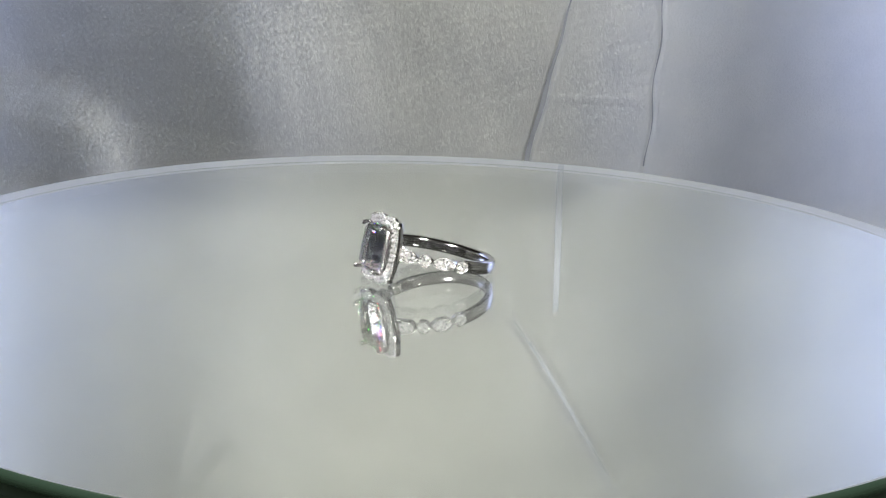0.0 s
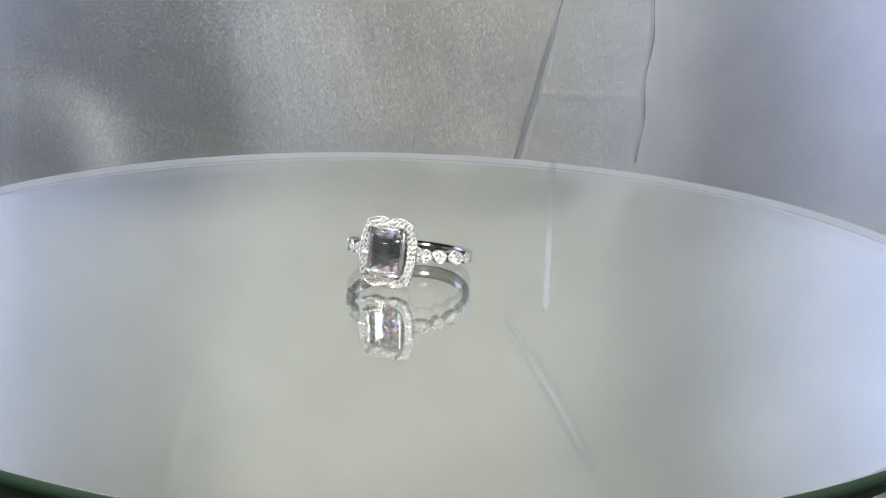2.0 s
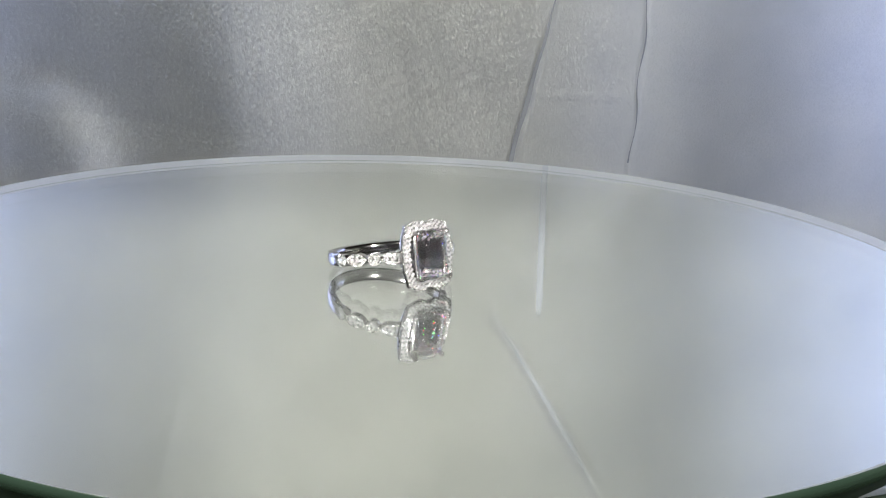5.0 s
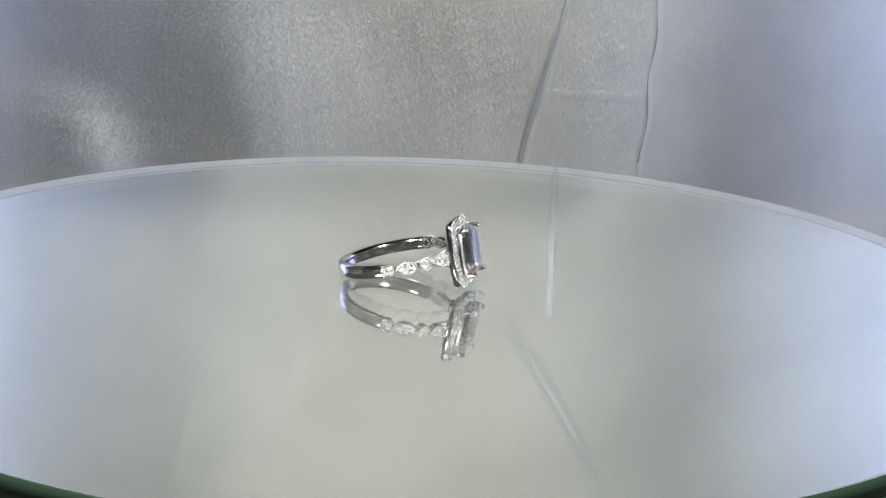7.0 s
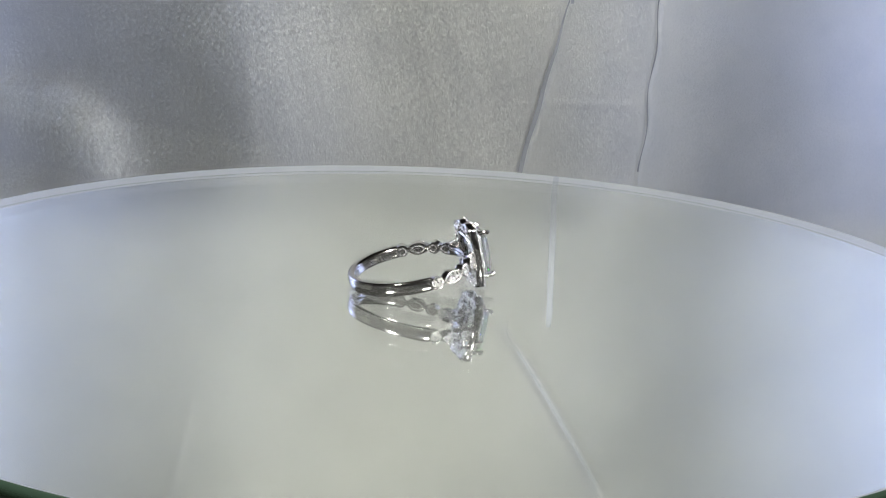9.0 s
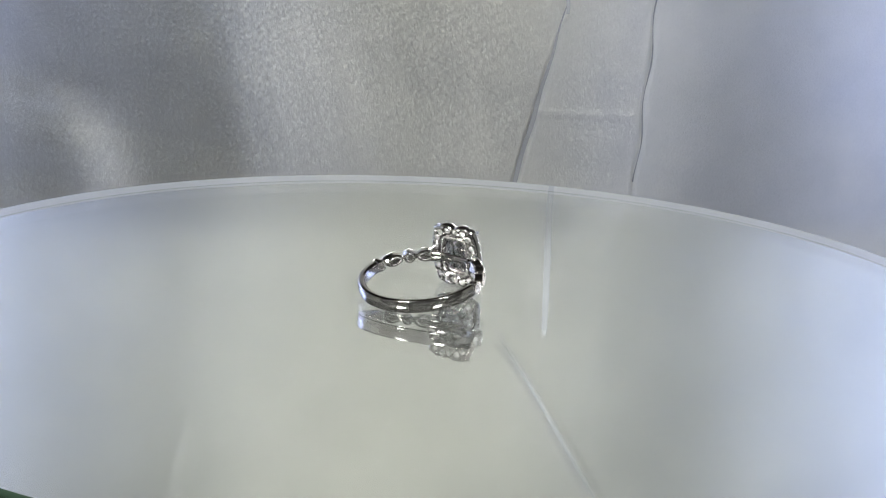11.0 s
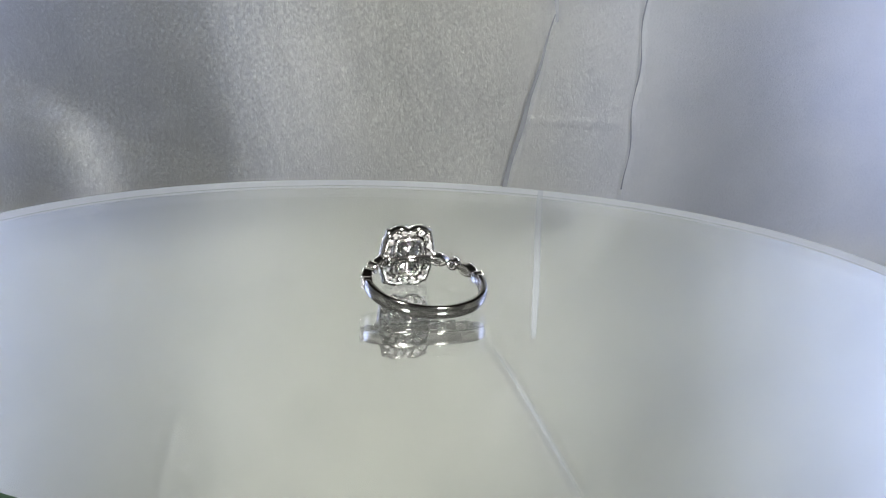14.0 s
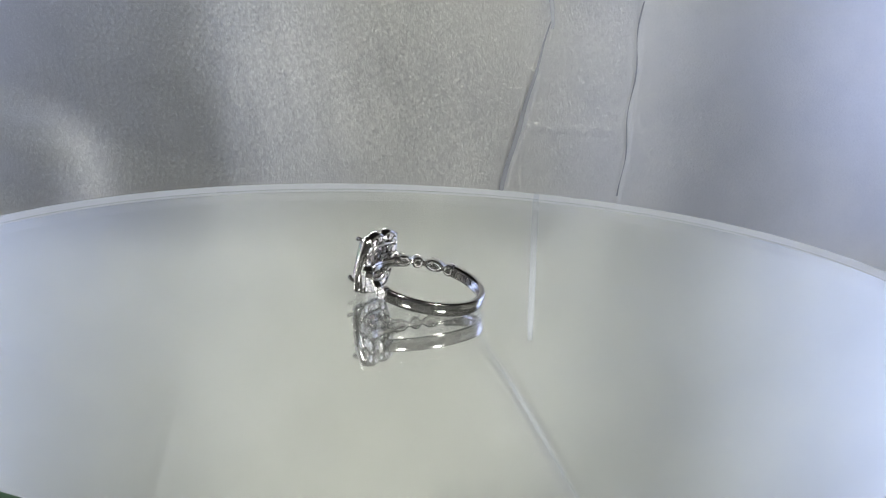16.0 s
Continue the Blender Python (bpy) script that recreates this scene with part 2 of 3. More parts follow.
def cloth_shape(s, h):
    """How far the cloth stands towards the ring at the place s across and h up."""
    p = cloth_slope(s, h)
    d = np.zeros_like(p)
    d[:, 1:] = np.cumsum(0.5 * (p[:, 1:] + p[:, :-1]) * np.diff(s, axis=1), axis=1)
    d -= d[:, np.argmin(np.abs(s[0])):][:, :1]
    # long seam with a raised lip, leaning, then upright above
    low, high = 0.0349 + 0.235 * h, 0.0374 + 0.02 * (h - 0.03)
    line = np.where(h < 0.02, low, high + 0.0028 * bell(h - 0.02, 0.012))
    fade = step(0.088 - h, 0.004)
    tall = step(h - 0.008, 0.012)
    d += (0.0003 * tall * np.where(s < line, bell(s - line, 0.0025), bell(s - line, 0.008)) - 0.0008 * (1 - tall) * bell(s - line + 0.0004, 0.0012)) * fade
    # second pressed line and the cross crease
    d -= 0.00026 * bell(s - 0.0672 - 0.05 * h - 0.0006 * np.sin(h * 230), 0.0009) * step(0.04 - h, 0.01)
    d += 0.00025 * bell(h + 0.0130 - 0.01 * s, 0.0010) * step(s - 0.031, 0.001) * step(0.064 - s, 0.001)
    # curved pleat that runs outwards with height
    c = 0.012 + 0.0135 * step(h - 0.07, 0.02) + 0.58 * np.maximum(h - 0.088, 0)
    d += 0.0009 * bell(s - c - 0.0012, 0.0022) * step(h - 0.085, 0.006) + 0.0010 * step(s - c, 0.004) * step(h - 0.04, 0.01)
    # faint pleat on the other side
    d += 0.0003 * bell(s + 0.085 + 0.25 * (h - 0.13), 0.002) * step(h - 0.118, 0.006)
    # the cloth leans back, more so near its foot
    k = 0.03 - h
    d += 0.12 * k - 0.10 * 0.02 * np.log1p(np.exp(np.clip((k + 0.028) / 0.014, -30, 30))) * 0.014 / 0.018
    # a shallow roll between the foot and the upper part
    d += 0.0016 * np.tanh(75 * (h - 0.043))
    # slack
    d += 0.0006 * np.sin(70 * s + 55 * h) * np.sin(48 * h - 20 * s + 1.0)
    return d


def backdrop():
    fine = np.concatenate([np.arange(-0.26, 0.018, 0.0010), np.arange(0.018, 0.075, 0.0004), np.arange(0.075, 0.2601, 0.0010)])
    s = np.concatenate([np.arange(-0.70, -0.26, 0.01), fine, np.arange(0.27, 0.71, 0.01)])
    h = np.concatenate([np.arange(-0.05, 0.150, 0.0012), np.arange(0.15, 0.212, 0.004)])
    S, Hh = np.meshgrid(s, h)
    d = cloth_shape(S, Hh)
    # straight behind the plate, bent forward round both sides
    bend, radius = 0.27, 0.12
    a = np.clip((np.abs(S) - bend) / radius, 0, np.pi / 2)
    rest = np.maximum(np.abs(S) - bend - radius * np.pi / 2, 0)
    x = np.sign(S) * (np.minimum(np.abs(S), bend) + (radius - d) * np.sin(a))
    y = 0.25 - d * np.cos(a) - radius * (1 - np.cos(a)) - rest
    verts = np.stack([x, y, Hh], 2)
    # the foot of the cloth sweeps forward over the table
    foot, out = verts[0].copy(), []
    for k in range(14):
        f = k / 13
        row = foot.copy()
        row[:, 2] = TABLE_Z + 0.0012 + 0.0238 * (1 - math.sin(math.pi / 2 * min(1, f / 0.5)))
        row[:, 1] = np.where(np.abs(s) < 0.36, foot[:, 1] - 0.022 * (1 - math.cos(math.pi / 2 * min(1, f / 0.5))) - 0.16 * max(0, f - 0.5) * 2 * (foot[:, 1] > 0), foot[:, 1])
        if k:
            out.append(row)
    verts = np.concatenate([np.array(out[::-1]), verts])
    n, m = verts.shape[:2]
    i = np.arange((n - 1) * m).reshape(n - 1, m)[:, :-1].ravel()
    faces = np.stack([i, i + 1, i + m + 1, i + m], 1)
    ob = link_mesh("backdrop", verts.reshape(-1, 3).tolist(), faces.tolist(), SATIN, True)
    ob.location.x = CLOTH_X
    tagged(ob, label="silver-grey satin backdrop cloth with seams and soft folds", kind="structure")


def strip(name, places, label, mat):
    """A narrow strip laid on the cloth to paint in shade or light: places are (s, h, half width), across or along."""
    S = np.concatenate([np.arange(-0.26, 0.018, 0.0010), np.arange(0.018, 0.075, 0.0004), np.arange(0.075, 0.2601, 0.0010)])
    verts, faces = [], []
    for s, h, ds, dh in places:
        for sign in (-1, 1):
            ss, hh = s + sign * ds, h + sign * dh
            row = cloth_shape(S[None, :], np.full((1, len(S)), hh))[0]
            verts.append((ss, 0.25 - np.interp(ss, S, row) - 0.00025, hh))
    for i in range(len(places) - 1):
        faces.append((2 * i, 2 * i + 1, 2 * i + 3, 2 * i + 2))
    ob = link_mesh(name, verts, faces, mat, True)
    ob.location.x = CLOTH_X
    tagged(ob, label=label, kind="structure")


def seams():
    # dark strips: shade of the seam groove and the pressed line, painted in
    strip("painted_line", [(0.0342 + 0.235 * h + 0.0002 * math.sin(h * 300), h, 0.00078 - 0.00060 * max(0.0, (h + 0.012) / 0.0345), 0) for h in np.arange(-0.05, 0.0221, 0.0012)], "dark strip painting in the shade of the seam up the satin cloth", SEAM_SHADE)
    strip("painted_line", [(0.0669 + 0.05 * h + 0.0006 * math.sin(h * 230), h, 0.00018 + 0.00010 * math.sin(h * 310), 0) for h in np.arange(-0.034, 0.030, 0.0012)], "thin dark strip painting in the shade of a wavering pressed line in the satin cloth", SEAM_SHADE)
    # pale strips: highlights on the seam's lip and the pleat edge, painted in
    strip("painted_line", [(0.0374 + 0.02 * (h - 0.03) + 0.0028 * float(bell(h - 0.02, 0.012)), h, 0.00078 + 0.00030 * math.sin((h - 0.026) * 48) - 0.00018 * float(bell(h - 0.0196, 0.006)), 0) for h in np.arange(0.0196, 0.0845, 0.0012)], "pale strip painting in the light on the seam's lip high on the satin cloth", LIP_LIGHT)
    strip("painted_line", [(0.0132 + 0.0135 * float(step(h - 0.07, 0.02)) + 0.58 * max(h - 0.088, 0), h, 0.0001 + 0.0006 * math.sin((h - 0.085) * 48), 0) for h in np.arange(0.085, 0.148, 0.0012)], "pale strip painting in the light along a curved pleat edge in the satin cloth", LIP_LIGHT)


# ---- the turning mirror ----
PLATE_R = 0.0922


def disc(bm, r, z, n=180):
    return bmesh.ops.create_circle(bm, cap_ends=True, segments=n, radius=r, matrix=Matrix.Translation((0, 0, z)))


def tube(bm, rings, n=180):
    loops = []
    for r, z in rings:
        loops.append([bm.verts.new((r * math.cos(2 * math.pi * k / n), r * math.sin(2 * math.pi * k / n), z)) for k in range(n)])
    for a, b in zip(loops, loops[1:]):
        for k in range(n):
            bm.faces.new((a[k], a[(k + 1) % n], b[(k + 1) % n], b[k]))
    return loops


def turntable():
    t = empty("turntable", label="round glass mirror turntable with a ground edge on the table", category="turntable")
    deep = 0.0010
    bm = bmesh.new()
    disc(bm, PLATE_R - 0.0001, 0)
    part("glass", bm, GLASS, t, "clear glass face")
    bm = bmesh.new()
    disc(bm, PLATE_R - 0.0018, -deep)
    part("mirror", bm, SILVER, t, "silvered mirror layer")
    bm = bmesh.new()
    tube(bm, [(PLATE_R - 0.0018, -deep + 0.00003), (PLATE_R - 0.0001, -0.0001)])
    part("edge", bm, GROUND_GLASS, t, "pale bevelled edge of ground glass", True)
    bm = bmesh.new()
    tube(bm, [(PLATE_R - 0.0001, -0.0001), (PLATE_R, -0.0002), (PLATE_R, -deep - 0.0008), (PLATE_R - 0.004, -deep - 0.0009)])
    part("side", bm, SIDE, t, "dark green side of the glass", True)
    bm = bmesh.new()
    loops = tube(bm, [(0.075, -0.0019), (PLATE_R - 0.003, -0.0020), (PLATE_R - 0.004, -0.006), (0.070, -0.009), (0.068, TABLE_Z)], 96)
    bm.faces.new(loops[0])
    bm.faces.new(loops[-1][::-1])
    part("base", bm, BASE, t, "dark turntable base", True)
    return t


# ---- the ring ----
TILT, LIFT = 0.2070, 0.00304
CT, ST = math.cos(TILT), math.sin(TILT)


def lie(u, v, w):
    """From the ring's own axes (u to the head, v across, w along the finger) to its place on the mirror."""
    return Vector((v, -(u * CT - w * ST), LIFT + u * ST + w * CT))


def lay(bm):
    for v in bm.verts:
        v.co = lie(*v.co)


def beads(bm, points, r):
    for p in points:
        bmesh.ops.create_icosphere(bm, subdivisions=2 if r > 0.0003 else 1, radius=r, matrix=Matrix.Translation(p))


def shank_mesh(a0, a1, inner, outer, half, n, taper=None):
    """A bent bar with rounded faces, from angle a0 to a1."""
    bm = bmesh.new()
    prof = [(inner + 0.00012, -half * 0.86), (inner, -half * 0.45), (inner, half * 0.45), (inner + 0.00012, half * 0.86), (inner + 0.0004, half), (outer - 0.00022, half),
            (outer - 0.00015, half * 0.88), (outer - 0.00005, half * 0.45), (outer, 0), (outer - 0.00005, -half * 0.45), (outer - 0.00015, -half * 0.88), (outer - 0.00022, -half), (inner + 0.0004, -half)]
    loops = []
    for k in range(n + 1):
        a = a0 + (a1 - a0) * k / n
        f = taper(k / n) if taper else 1.0
        loops.append([bm.verts.new((r * math.cos(a), r * math.sin(a), w * f)) for r, w in prof])
    m = len(prof)
    for p, q in zip(loops, loops[1:]):
        for k in range(m):
            bm.faces.new((p[k], p[(k + 1) % m], q[(k + 1) % m], q[k]))
    bm.faces.new(loops[0][::-1])
    bm.faces.new(loops[-1])
    return bm


def brilliant(r, deep=0.62, crown=0.30):
    """A round brilliant along +x: table, crown facets, girdle, pavilion."""
    bm = bmesh.new()
    n = 8
    table = [bm.verts.new((crown * r, 0.56 * r * math.cos(2 * math.pi * k / n), 0.56 * r * math.sin(2 * math.pi * k / n))) for k in range(n)]
    mid = [bm.verts.new((crown * r * 0.5, 0.82 * r * math.cos(2 * math.pi * (k + 0.5) / n), 0.82 * r * math.sin(2 * math.pi * (k + 0.5) / n))) for k in range(n)]
    gird = [bm.verts.new((0, r * math.cos(math.pi * k / n), r * math.sin(math.pi * k / n))) for k in range(2 * n)]
    cul = bm.verts.new((-deep * r, 0, 0))
    bm.faces.new(table)
    for k in range(n):
        j = (k + 1) % n
        bm.faces.new((table[k], mid[k], table[j]))
        bm.faces.new((table[j], mid[k], gird[2 * j], mid[j]))
        bm.faces.new((mid[k], gird[2 * k + 1], gird[2 * j]))
        bm.faces.new((mid[k], gird[2 * k], gird[2 * k + 1]))
        bm.faces.new((cul, gird[2 * k + 1], gird[2 * k]))
        bm.faces.new((cul, gird[2 * j], gird[2 * k + 1]))
    return bm


def stone_at(parent, r, m, meshes={}):
    """One accent stone, its axis +x turned by m; stones of one size share a mesh."""
    key = round(r * 1e6)
    if key not in meshes:
        bm = brilliant(r)
        bmesh.ops.recalc_face_normals(bm, faces=bm.faces)
        me = bpy.data.meshes.new("accent_diamond")
        bm.to_mesh(me)
        bm.free()
        me.materials.append(ACCENT)
        meshes[key] = me
    ob = new("accent_diamond", meshes[key])
    ob.parent = parent
    ob.matrix_basis = LIE @ m
    return ob


LIE = Matrix(((0, 1, 0, 0), (-CT, 0, ST, 0), (ST, 0, CT, LIFT), (0, 0, 0, 1)))


def outline_extrude(points, low, high, rim, inset):
    """A cup along +x from an outline in (v, w): wall, rim and a sunk floor."""
    bm = bmesh.new()
    k = len(points)
    cv, cw = sum(p[0] for p in points) / k, sum(p[1] for p in points) / k

    def loop(x, f):
        return [bm.verts.new((x, cv + (p[0] - cv) * f, cw + (p[1] - cw) * f)) for p in points]
    rows = [loop(low, 0.86), loop(low + 0.0002, 0.97), loop(high - 0.0002, 1.0), loop(high, 0.96), loop(high, 1 - rim), loop(high - inset, 1 - rim * 1.5)]
    for a, b in zip(rows, rows[1:]):
        for i in range(k):
            bm.faces.new((a[i], a[(i + 1) % k], b[(i + 1) % k], b[i]))
    bm.faces.new(rows[0][::-1])
    bm.faces.new(rows[-1])
    return bm


def circle(r, n=20):
    return [(r * math.cos(2 * math.pi * k / n), r * math.sin(2 * math.pi * k / n)) for k in range(n)]


def marquise(a, b, n=12):
    """A pointed oval, a its half length and b its half width."""
    R = (a * a + b * b) / (2 * b)
    top = [(x, math.sqrt(R * R - x * x) - (R - b)) for x in [a * math.cos(math.pi * k / n) for k in range(n + 1)]]
    return top + [(x, -y) for x, y in reversed(top[1:-1])]


def halo_outline(grow=0.0, n=14):
    """Scalloped frame: a long bow on each side, two lobes above and below, small square corners."""
    hv, hw = 0.00375, 0.00480
    pts = []

    def bow(p, q, rise, steps):
        (x0, y0), (x1, y1) = p, q
        dx, dy = x1 - x0, y1 - y0
        ln = math.hypot(dx, dy)
        nx, ny = dy / ln, -dx / ln
        for k in range(steps):
            f = k / steps
            r = rise * (1 - (2 * f - 1) ** 2) ** 0.8
            pts.append((x0 + dx * f + nx * r, y0 + dy * f + ny * r))
    bow((hv, -hw + 0.0005), (hv, hw - 0.0005), 0.00085, n)
    pts.append((hv + 0.00005, hw))
    bow((hv - 0.0006, hw), (0, hw + 0.00005), 0.00060, n // 2)
    bow((0, hw + 0.00005), (-hv + 0.0006, hw), 0.00060, n // 2)
    pts.append((-hv - 0.00005, hw))
    bow((-hv, hw - 0.0005), (-hv, -hw + 0.0005), 0.00085, n)
    pts.append((-hv - 0.00005, -hw))
    bow((-hv + 0.0006, -hw), (0, -hw - 0.00005), 0.00060, n // 2)
    bow((0, -hw - 0.00005), (hv - 0.0006, -hw), 0.00060, n // 2)
    pts.append((hv + 0.00005, -hw))
    if grow:
        pts = [(x * (1 + grow / 0.0042), y * (1 + grow / 0.0051)) for x, y in pts]
    return pts


def loop_at(bm, points, x, f, shift=0.0):
    return [bm.verts.new((x, v * f, w * (f + shift))) for v, w in points]


def along(points, count):
    """Points at even steps on a closed outline."""
    ps = [Vector(p) for p in points]
    ps.append(ps[0])
    cum = [0.0]
    for a, b in zip(ps, ps[1:]):
        cum.append(cum[-1] + (b - a).length)
    out, i = [], 0
    for k in range(count):
        d = cum[-1] * k / count
        while cum[i + 1] < d:
            i += 1
        f = (d - cum[i]) / max(cum[i + 1] - cum[i], 1e-9)
        out.append(ps[i].lerp(ps[i + 1], f))
    return out


def emerald_cut():
    """Step-cut stone along +x: table, two crown steps, girdle, three pavilion steps to a keel."""
    bm = bmesh.new()
    a, b, c = 0.00278, 0.00385, 0.00095

    def octagon(x, f, g):
        p, q, k = a * f, b * g, c * (f + g) / 2
        return [bm.verts.new((x, v, w)) for v, w in ((p, -q + k), (p, q - k), (p - k, q), (-p + k, q), (-p, q - k), (-p, -q + k), (-p + k, -q), (p - k, -q))]
    crown = [octagon(0.0127, 0.66, 0.74), octagon(0.01245, 0.80, 0.85), octagon(0.0121, 0.93, 0.95), octagon(0.0117, 1, 1), octagon(0.01155, 1, 1)]
    steps = [crown[-1]] + [octagon(0.01155 - 0.0023 * f ** 0.72, 1 - 0.96 * f, 1 - 0.50 * f) for f in (0.10, 0.24, 0.38, 0.54, 0.72, 0.90, 1.0)]
    bm.faces.new(crown[0])
    for p, q in zip(crown, crown[1:]):
        for i in range(8):
            bm.faces.new((p[i], p[(i + 1) % 8], q[(i + 1) % 8], q[i]))
    for k, (p, q) in enumerate(zip(steps, steps[1:])):
        for i in range(8):
            # bright ends against dark sides: inner reflections put in by facet material
            end_facet = (i in (2, 6) and k < 6) or (i % 2 and k < 4)
            bm.faces.new((p[i], p[(i + 1) % 8], q[(i + 1) % 8], q[i])).material_index = 2 if end_facet else 1
    bm.faces.new(steps[-1]).material_index = 1
    lay(bm)
    return bm


def wire(bm, path, r, n=8, closed=False):
    """A round wire along a path of vectors."""
    loops = []
    k = len(path)
    for i, p in enumerate(path):
        a = path[(i - 1) % k] if closed or i else p
        b = path[(i + 1) % k] if closed or i < k - 1 else p
        d = (b - a).normalized()
        x = d.orthogonal().normalized() if not loops else (side - d * side.dot(d)).normalized()
        side = x
        y = d.cross(x)
        loops.append([bm.verts.new(p + r * (math.cos(2 * math.pi * j / n) * x + math.sin(2 * math.pi * j / n) * y)) for j in range(n)])
    pairs = list(zip(loops, loops[1:])) + ([(loops[-1], loops[0])] if closed else [])
    for p, q in pairs:
        for j in range(n):
            bm.faces.new((p[j], p[(j + 1) % n], q[(j + 1) % n], q[j]))
    if not closed:
        bm.faces.new(loops[0][::-1])
        bm.faces.new(loops[-1])


def diamond_ring():
    ring = empty("diamond_ring", label="white gold halo ring with an emerald-cut diamond lying on the mirror", category="ring")
    end, mid = 1.430, 0.830
    # plain back of the band
    bm = shank_mesh(end + 0.08, 2 * math.pi - end - 0.08, 0.0087, 0.0100, 0.00100, 96)
    lay(bm)
    shank = part("shank", bm, GOLD, ring, "polished plain white gold band", True)
    # stamped marks inside the band
    for k in range(5):
        a = end + 0.30 + 0.07 * k
        bm = bmesh.new()
        box(bm, -0.00003, 0.00003, -0.00022, 0.00022, -0.00045, 0.00045)
        bmesh.ops.transform(bm, verts=bm.verts, matrix=Matrix.Rotation(-a, 4, "Z") @ Matrix.Translation((0.00851, 0, 0)))
        lay(bm)
        part("stamp", bm, GOLD, shank)
    # inner rail under the stones, and the bridge under the head
    for sg in (-1, 1):
        bm = shank_mesh(sg * 0.42, sg * (end + 0.1), 0.0087, 0.0093, 0.00040, 40)
        lay(bm)
        part("rail", bm, GOLD, ring, smooth=True)
    bm = shank_mesh(-0.44, 0.44, 0.0083, 0.0091, 0.00095, 32, lambda f: 1.0 - 0.25 * math.sin(math.pi * f))
    lay(bm)
    part("bridge", bm, GOLD, ring, smooth=True)
    # shoulders: settings along the band
    for sg in (-1, 1):
        for a, kind in ((end, "round"), ((end + mid) / 2 + 0.003, "marquise"), (mid, "round"), (mid - 0.296, "marquise")):
            turn = Matrix.Rotation(sg * a, 4, "Z")
            if kind == "round":
                pts, rim, stones, name = circle(0.00102), 0.20, [(0, 0.00074)], "round_bezel"
            else:
                pts, rim, stones, name = marquise(0.00195, 0.00104), 0.16, [(0, 0.00060), (-0.00098, 0.00037), (0.00098, 0.00037)], "marquise_bezel"
            bm = outline_extrude(pts, 0.00862, 0.01005, rim, 0.0003)
            bmesh.ops.transform(bm, verts=bm.verts, matrix=turn)
            lay(bm)
            bezel = part(name, bm, GOLD, ring)
            bm = bmesh.new()
            beads(bm, [(0.01006, p.x * 0.93, p.y * 0.93) for p in along(pts, 26 if kind == "round" else 40)], 0.00014)
            bmesh.ops.transform(bm, verts=bm.verts, matrix=turn)
            lay(bm)
            part("milgrain", bm, BRIGHT, bezel, "fine beaded edge", True)
            for off, r in stones:
                stone_at(bezel, r, turn @ Matrix.Translation((0.01002, off, 0)))
            bm = bmesh.new()
            bm.faces.new([bm.verts.new((0.00858, v * 0.62, w * 0.62)) for v, w in pts])
            inner = [v for v in bm.verts]
            tip = bm.verts.new((0.00884, 0, 0))
            bmesh.ops.delete(bm, geom=bm.faces[:], context="FACES_ONLY")
            for i in range(len(inner)):
                bm.faces.new((inner[i], inner[(i + 1) % len(inner)], tip))
            bmesh.ops.transform(bm, verts=bm.verts, matrix=turn)
            lay(bm)
            part("stone_back", bm, ACCENT, bezel, "open back showing the pale stone")
            bm = bmesh.new()
            rings_ = [[bm.verts.new((x, v * f, w * f)) for v, w in pts] for x, f in ((0.00975, 0.86), (0.01000, 0.82), (0.01012, 0.5))]
            for p, q in zip(rings_, rings_[1:]):
                for i in range(len(pts)):
                    bm.faces.new((p[i], p[(i + 1) % len(pts)], q[(i + 1) % len(pts)], q[i]))
            bm.faces.new(rings_[-1])
            bmesh.ops.transform(bm, verts=bm.verts, matrix=turn)
            lay(bm)
            part("pave_bed", bm, ACCENT, bezel, "glittering bed of tiny diamonds")
    # halo frame round the centre stone
    pts = halo_outline()
    bm = bmesh.new()
    k = len(pts)

    def loop(x, f, shift=0.0):
        return [bm.verts.new((x, v * f, w * (f + shift))) for v, w in pts]
    rows = [loop(0.00925, 0.915), loop(0.00932, 0.955), loop(0.0095, 0.982), loop(0.0099, 1.0), loop(0.0103, 1.0), loop(0.01047, 0.985), loop(0.0105, 0.965), loop(0.01038, 0.945), loop(0.01038, 0.68, 0.03), loop(0.0105, 0.665, 0.03), loop(0.0104, 0.63, 0.03), loop(0.0098, 0.64, 0.03), loop(0.0093, 0.70, 0.02)]
    for p, q in zip(rows, rows[1:] + rows[:1]):
        for i in range(k):
            bm.faces.new((p[i], p[(i + 1) % k], q[(i + 1) % k], q[i]))
    lay(bm)
    halo = part("halo", bm, GOLD, ring, "scalloped halo frame with a polished side", True)
    bm = bmesh.new()
    ins, out = loop_at(bm, pts, 0.01042, 0.70, 0.03), loop_at(bm, pts, 0.01042, 0.955)
    top = loop_at(bm, pts, 0.01048, 0.83, 0.015)
    for i in range(k):
        bm.faces.new((out[i], out[(i + 1) % k], top[(i + 1) % k], top[i]))
        bm.faces.new((top[i], top[(i + 1) % k], ins[(i + 1) % k], ins[i]))
    lay(bm)
    part("pave_bed", bm, ACCENT, halo, "glittering bed of tiny diamonds")
    bm = bmesh.new()
    beads(bm, [(0.01050, p.x * 0.985, p.y * 0.985) for p in along(pts, 100)], 0.00018)
    lay(bm)
    part("milgrain", bm, BRIGHT, halo, "fine beaded edge", True)
    mids = [(x * 0.83, y * 0.845) for x, y in pts]
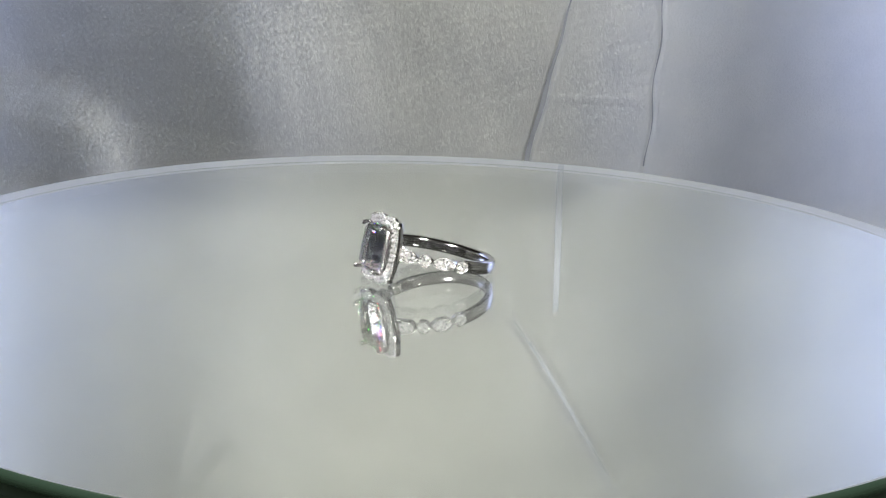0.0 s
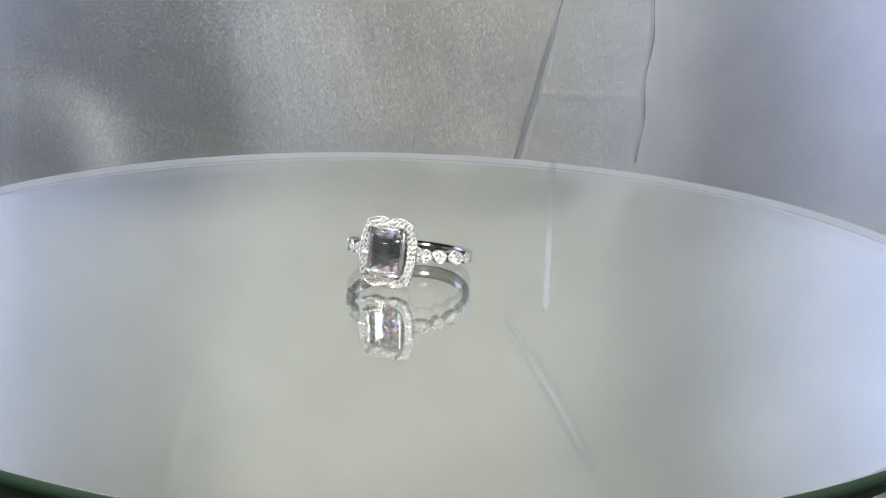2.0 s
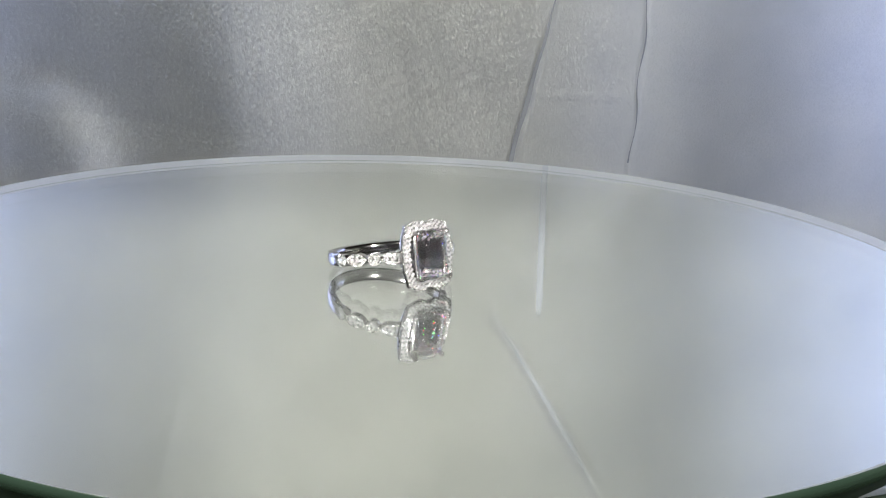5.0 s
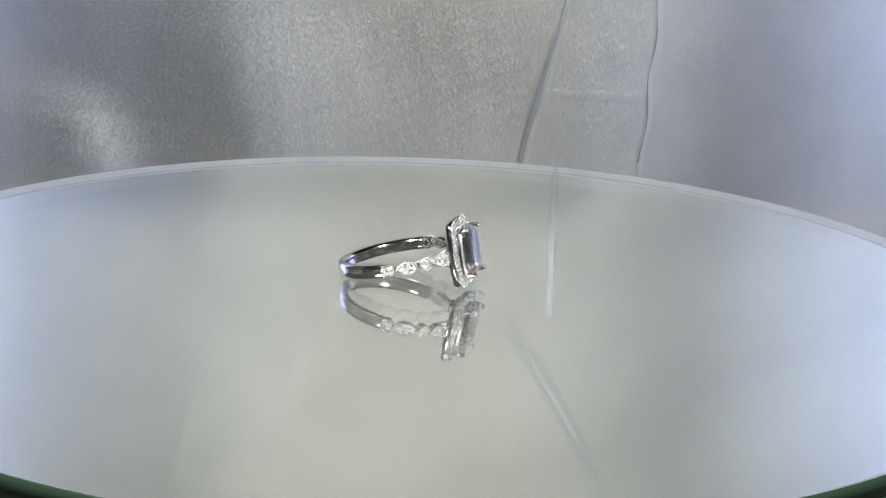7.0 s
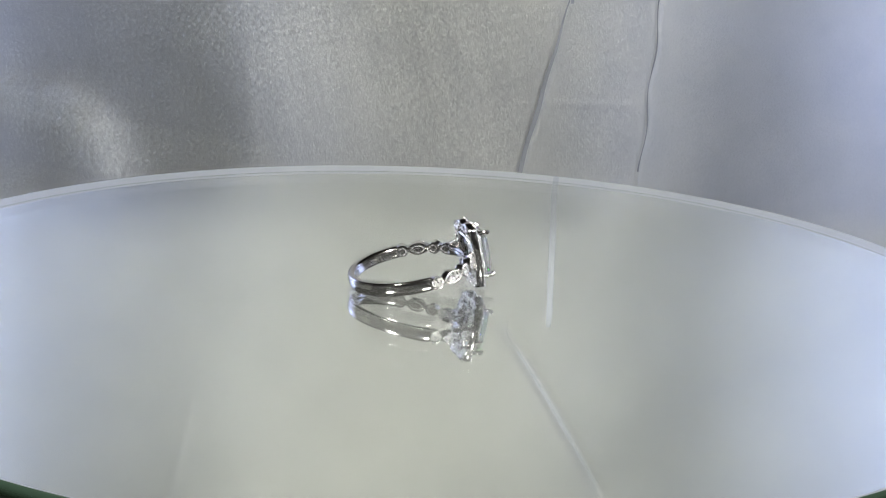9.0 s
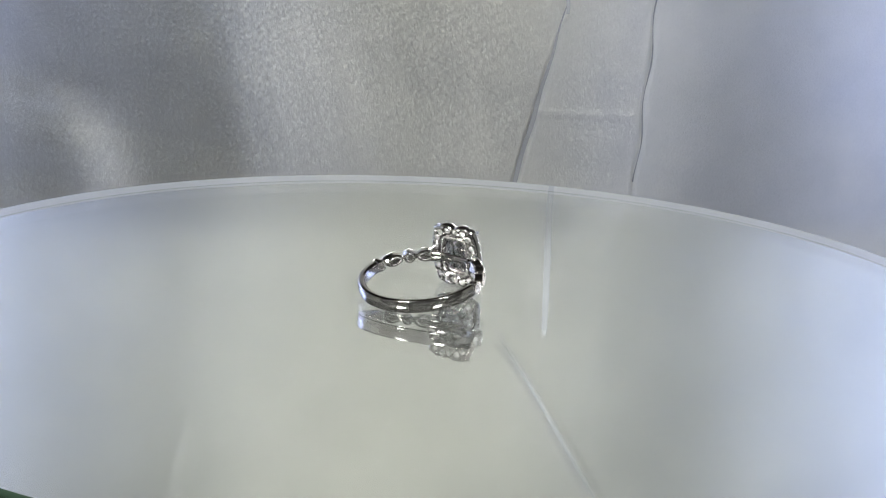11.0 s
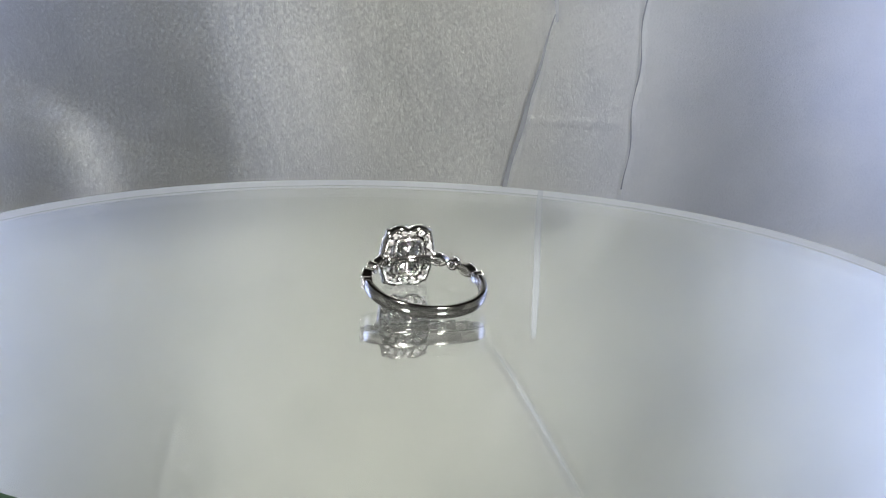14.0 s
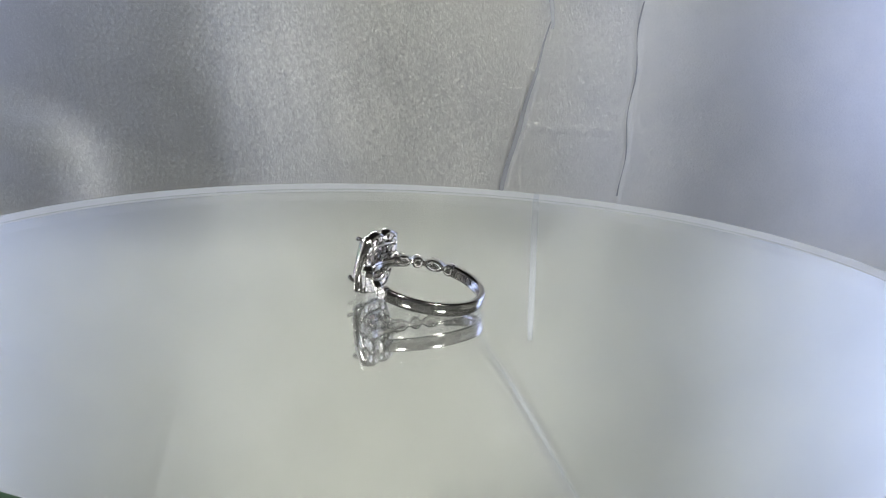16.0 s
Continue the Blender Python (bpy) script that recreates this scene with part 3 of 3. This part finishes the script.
    for ring_at, count, size, up in ((0.895, 44, 0.00040, 0.01052), (0.765, 36, 0.00042, 0.01056)):
        for k_, p in enumerate(along([(x * ring_at, y * (ring_at + 0.012)) for x, y in pts], count)):
            tip = Matrix.Rotation(0.22 * math.sin(2.1 * k_ + 9 * ring_at), 4, "Y") @ Matrix.Rotation(0.22 * math.cos(3.7 * k_), 4, "Z")
            stone_at(halo, size, Matrix.Translation((up, p.x, p.y)) @ tip)
    # open backs of the halo stones
    for p in along([(x * 0.80, y * 0.815) for x, y in pts], 18):
        bm = bmesh.new()
        inner = [bm.verts.new((0.00928, p.x + v, p.y + w)) for v, w in circle(0.00056, 10)]
        tip = bm.verts.new((0.00905, p.x, p.y))
        for i in range(10):
            bm.faces.new((inner[i], inner[(i + 1) % 10], tip))
        lay(bm)
        part("stone_back", bm, ACCENT, halo, "open back showing the pale stone")
    bm = bmesh.new()
    for p, q in zip(along([(x * 0.72, y * 0.74) for x, y in pts], 36)[1::2], along([(x * 0.89, y * 0.90) for x, y in pts], 36)[1::2]):
        beads(bm, [(0.00926, p.x, p.y), (0.00926, q.x, q.y)], 0.00021)
    lay(bm)
    part("back_grain", bm, BRIGHT, halo, "rounded metal grains between the open backs", True)
    bm = bmesh.new()
    for p, q in zip(along(mids, 52)[1::2], along([(x * 0.95, y * 0.95) for x, y in pts], 52)[1::2]):
        beads(bm, [(0.0105, p.x * 0.88, p.y * 0.9), (0.0105, (p.x + q.x) / 2, (p.y + q.y) / 2)], 0.00013)
    lay(bm)
    part("grain", bm, BRIGHT, halo, "tiny bead prongs between the stones", True)
    # centre stone, its gallery and prongs
    centre = part("centre_diamond", emerald_cut(), DIAMOND, ring, "clear emerald-cut centre diamond")
    centre.data.materials.append(PAVILION)
    centre.data.materials.append(FIRE)
    bm = bmesh.new()
    for x, f in ((0.0094, 0.86), (0.0103, 0.84), (0.0112, 0.98)):
        loop_ = [(0.0026, -0.0030), (0.0026, 0.0030), (0.0019, 0.0037), (-0.0019, 0.0037), (-0.0026, 0.0030), (-0.0026, -0.0030), (-0.0019, -0.0037), (0.0019, -0.0037)]
        wire(bm, [Vector((x, v * f, w * f)) for v, w in loop_], 0.00030, 8, True)
    lay(bm)
    part("gallery", bm, BRIGHT, ring, "open gallery wires under the stone", True)
    for sv in (-1, 1):
        for sw in (-1, 1):
            bm = bmesh.new()
            wire(bm, [Vector((0.0088, sv * 0.0016, sw * 0.0014)), Vector((0.0100, sv * 0.0021, sw * 0.0028)), Vector((0.0113, sv * 0.00265, sw * 0.0036)), Vector((0.0123, sv * 0.00262, sw * 0.00358)), Vector((0.0127, sv * 0.00245, sw * 0.0034))], 0.00032, 8)
            bmesh.ops.create_uvsphere(bm, u_segments=10, v_segments=8, radius=0.00037, matrix=Matrix.Translation((0.01262, sv * 0.00248, sw * 0.00343)))
            lay(bm)
            part("prong", bm, GOLD, ring, smooth=True)
    # struts from the shoulders up to the halo
    for sv in (-1, 1):
        for sw in (-1, 1):
            bm = bmesh.new()
            wire(bm, [Vector((0.0078, sv * 0.0046, sw * 0.0005)), Vector((0.0088, sv * 0.0040, sw * 0.0010)), Vector((0.0096, sv * 0.0036, sw * 0.0016))], 0.00034, 8)
            lay(bm)
            part("strut", bm, BRIGHT, ring, smooth=True)
    return ring


room()
backdrop()
seams()
plate = turntable()
ring = diamond_ring()

# ---- what moves ----
TURN, START = 18.20, 3.056  # degrees a second; the time at which the head faces the camera squarely
AWAY = (-0.00272, 0.00280)  # the ring lies beside the axis
OFF, LEAN = (-0.00188, 0.00113), (0.093, 0.185)  # the glass lies off its axis and a little aslant


def motions():
    ring_rows, plate_rows = [], []
    for k in range(33):
        t = 0.5 * k
        spin = pose(0, 0, 0, 0, 0, TURN * (t - START))
        slant = pose(0, 0, 0, *LEAN)
        ring_rows.append((t, spin @ slant @ pose(*AWAY, 0)))
        plate_rows.append((t, spin @ slant @ pose(*OFF, 0)))
    walk(ring, ring_rows)
    walk(plate, plate_rows)


motions()
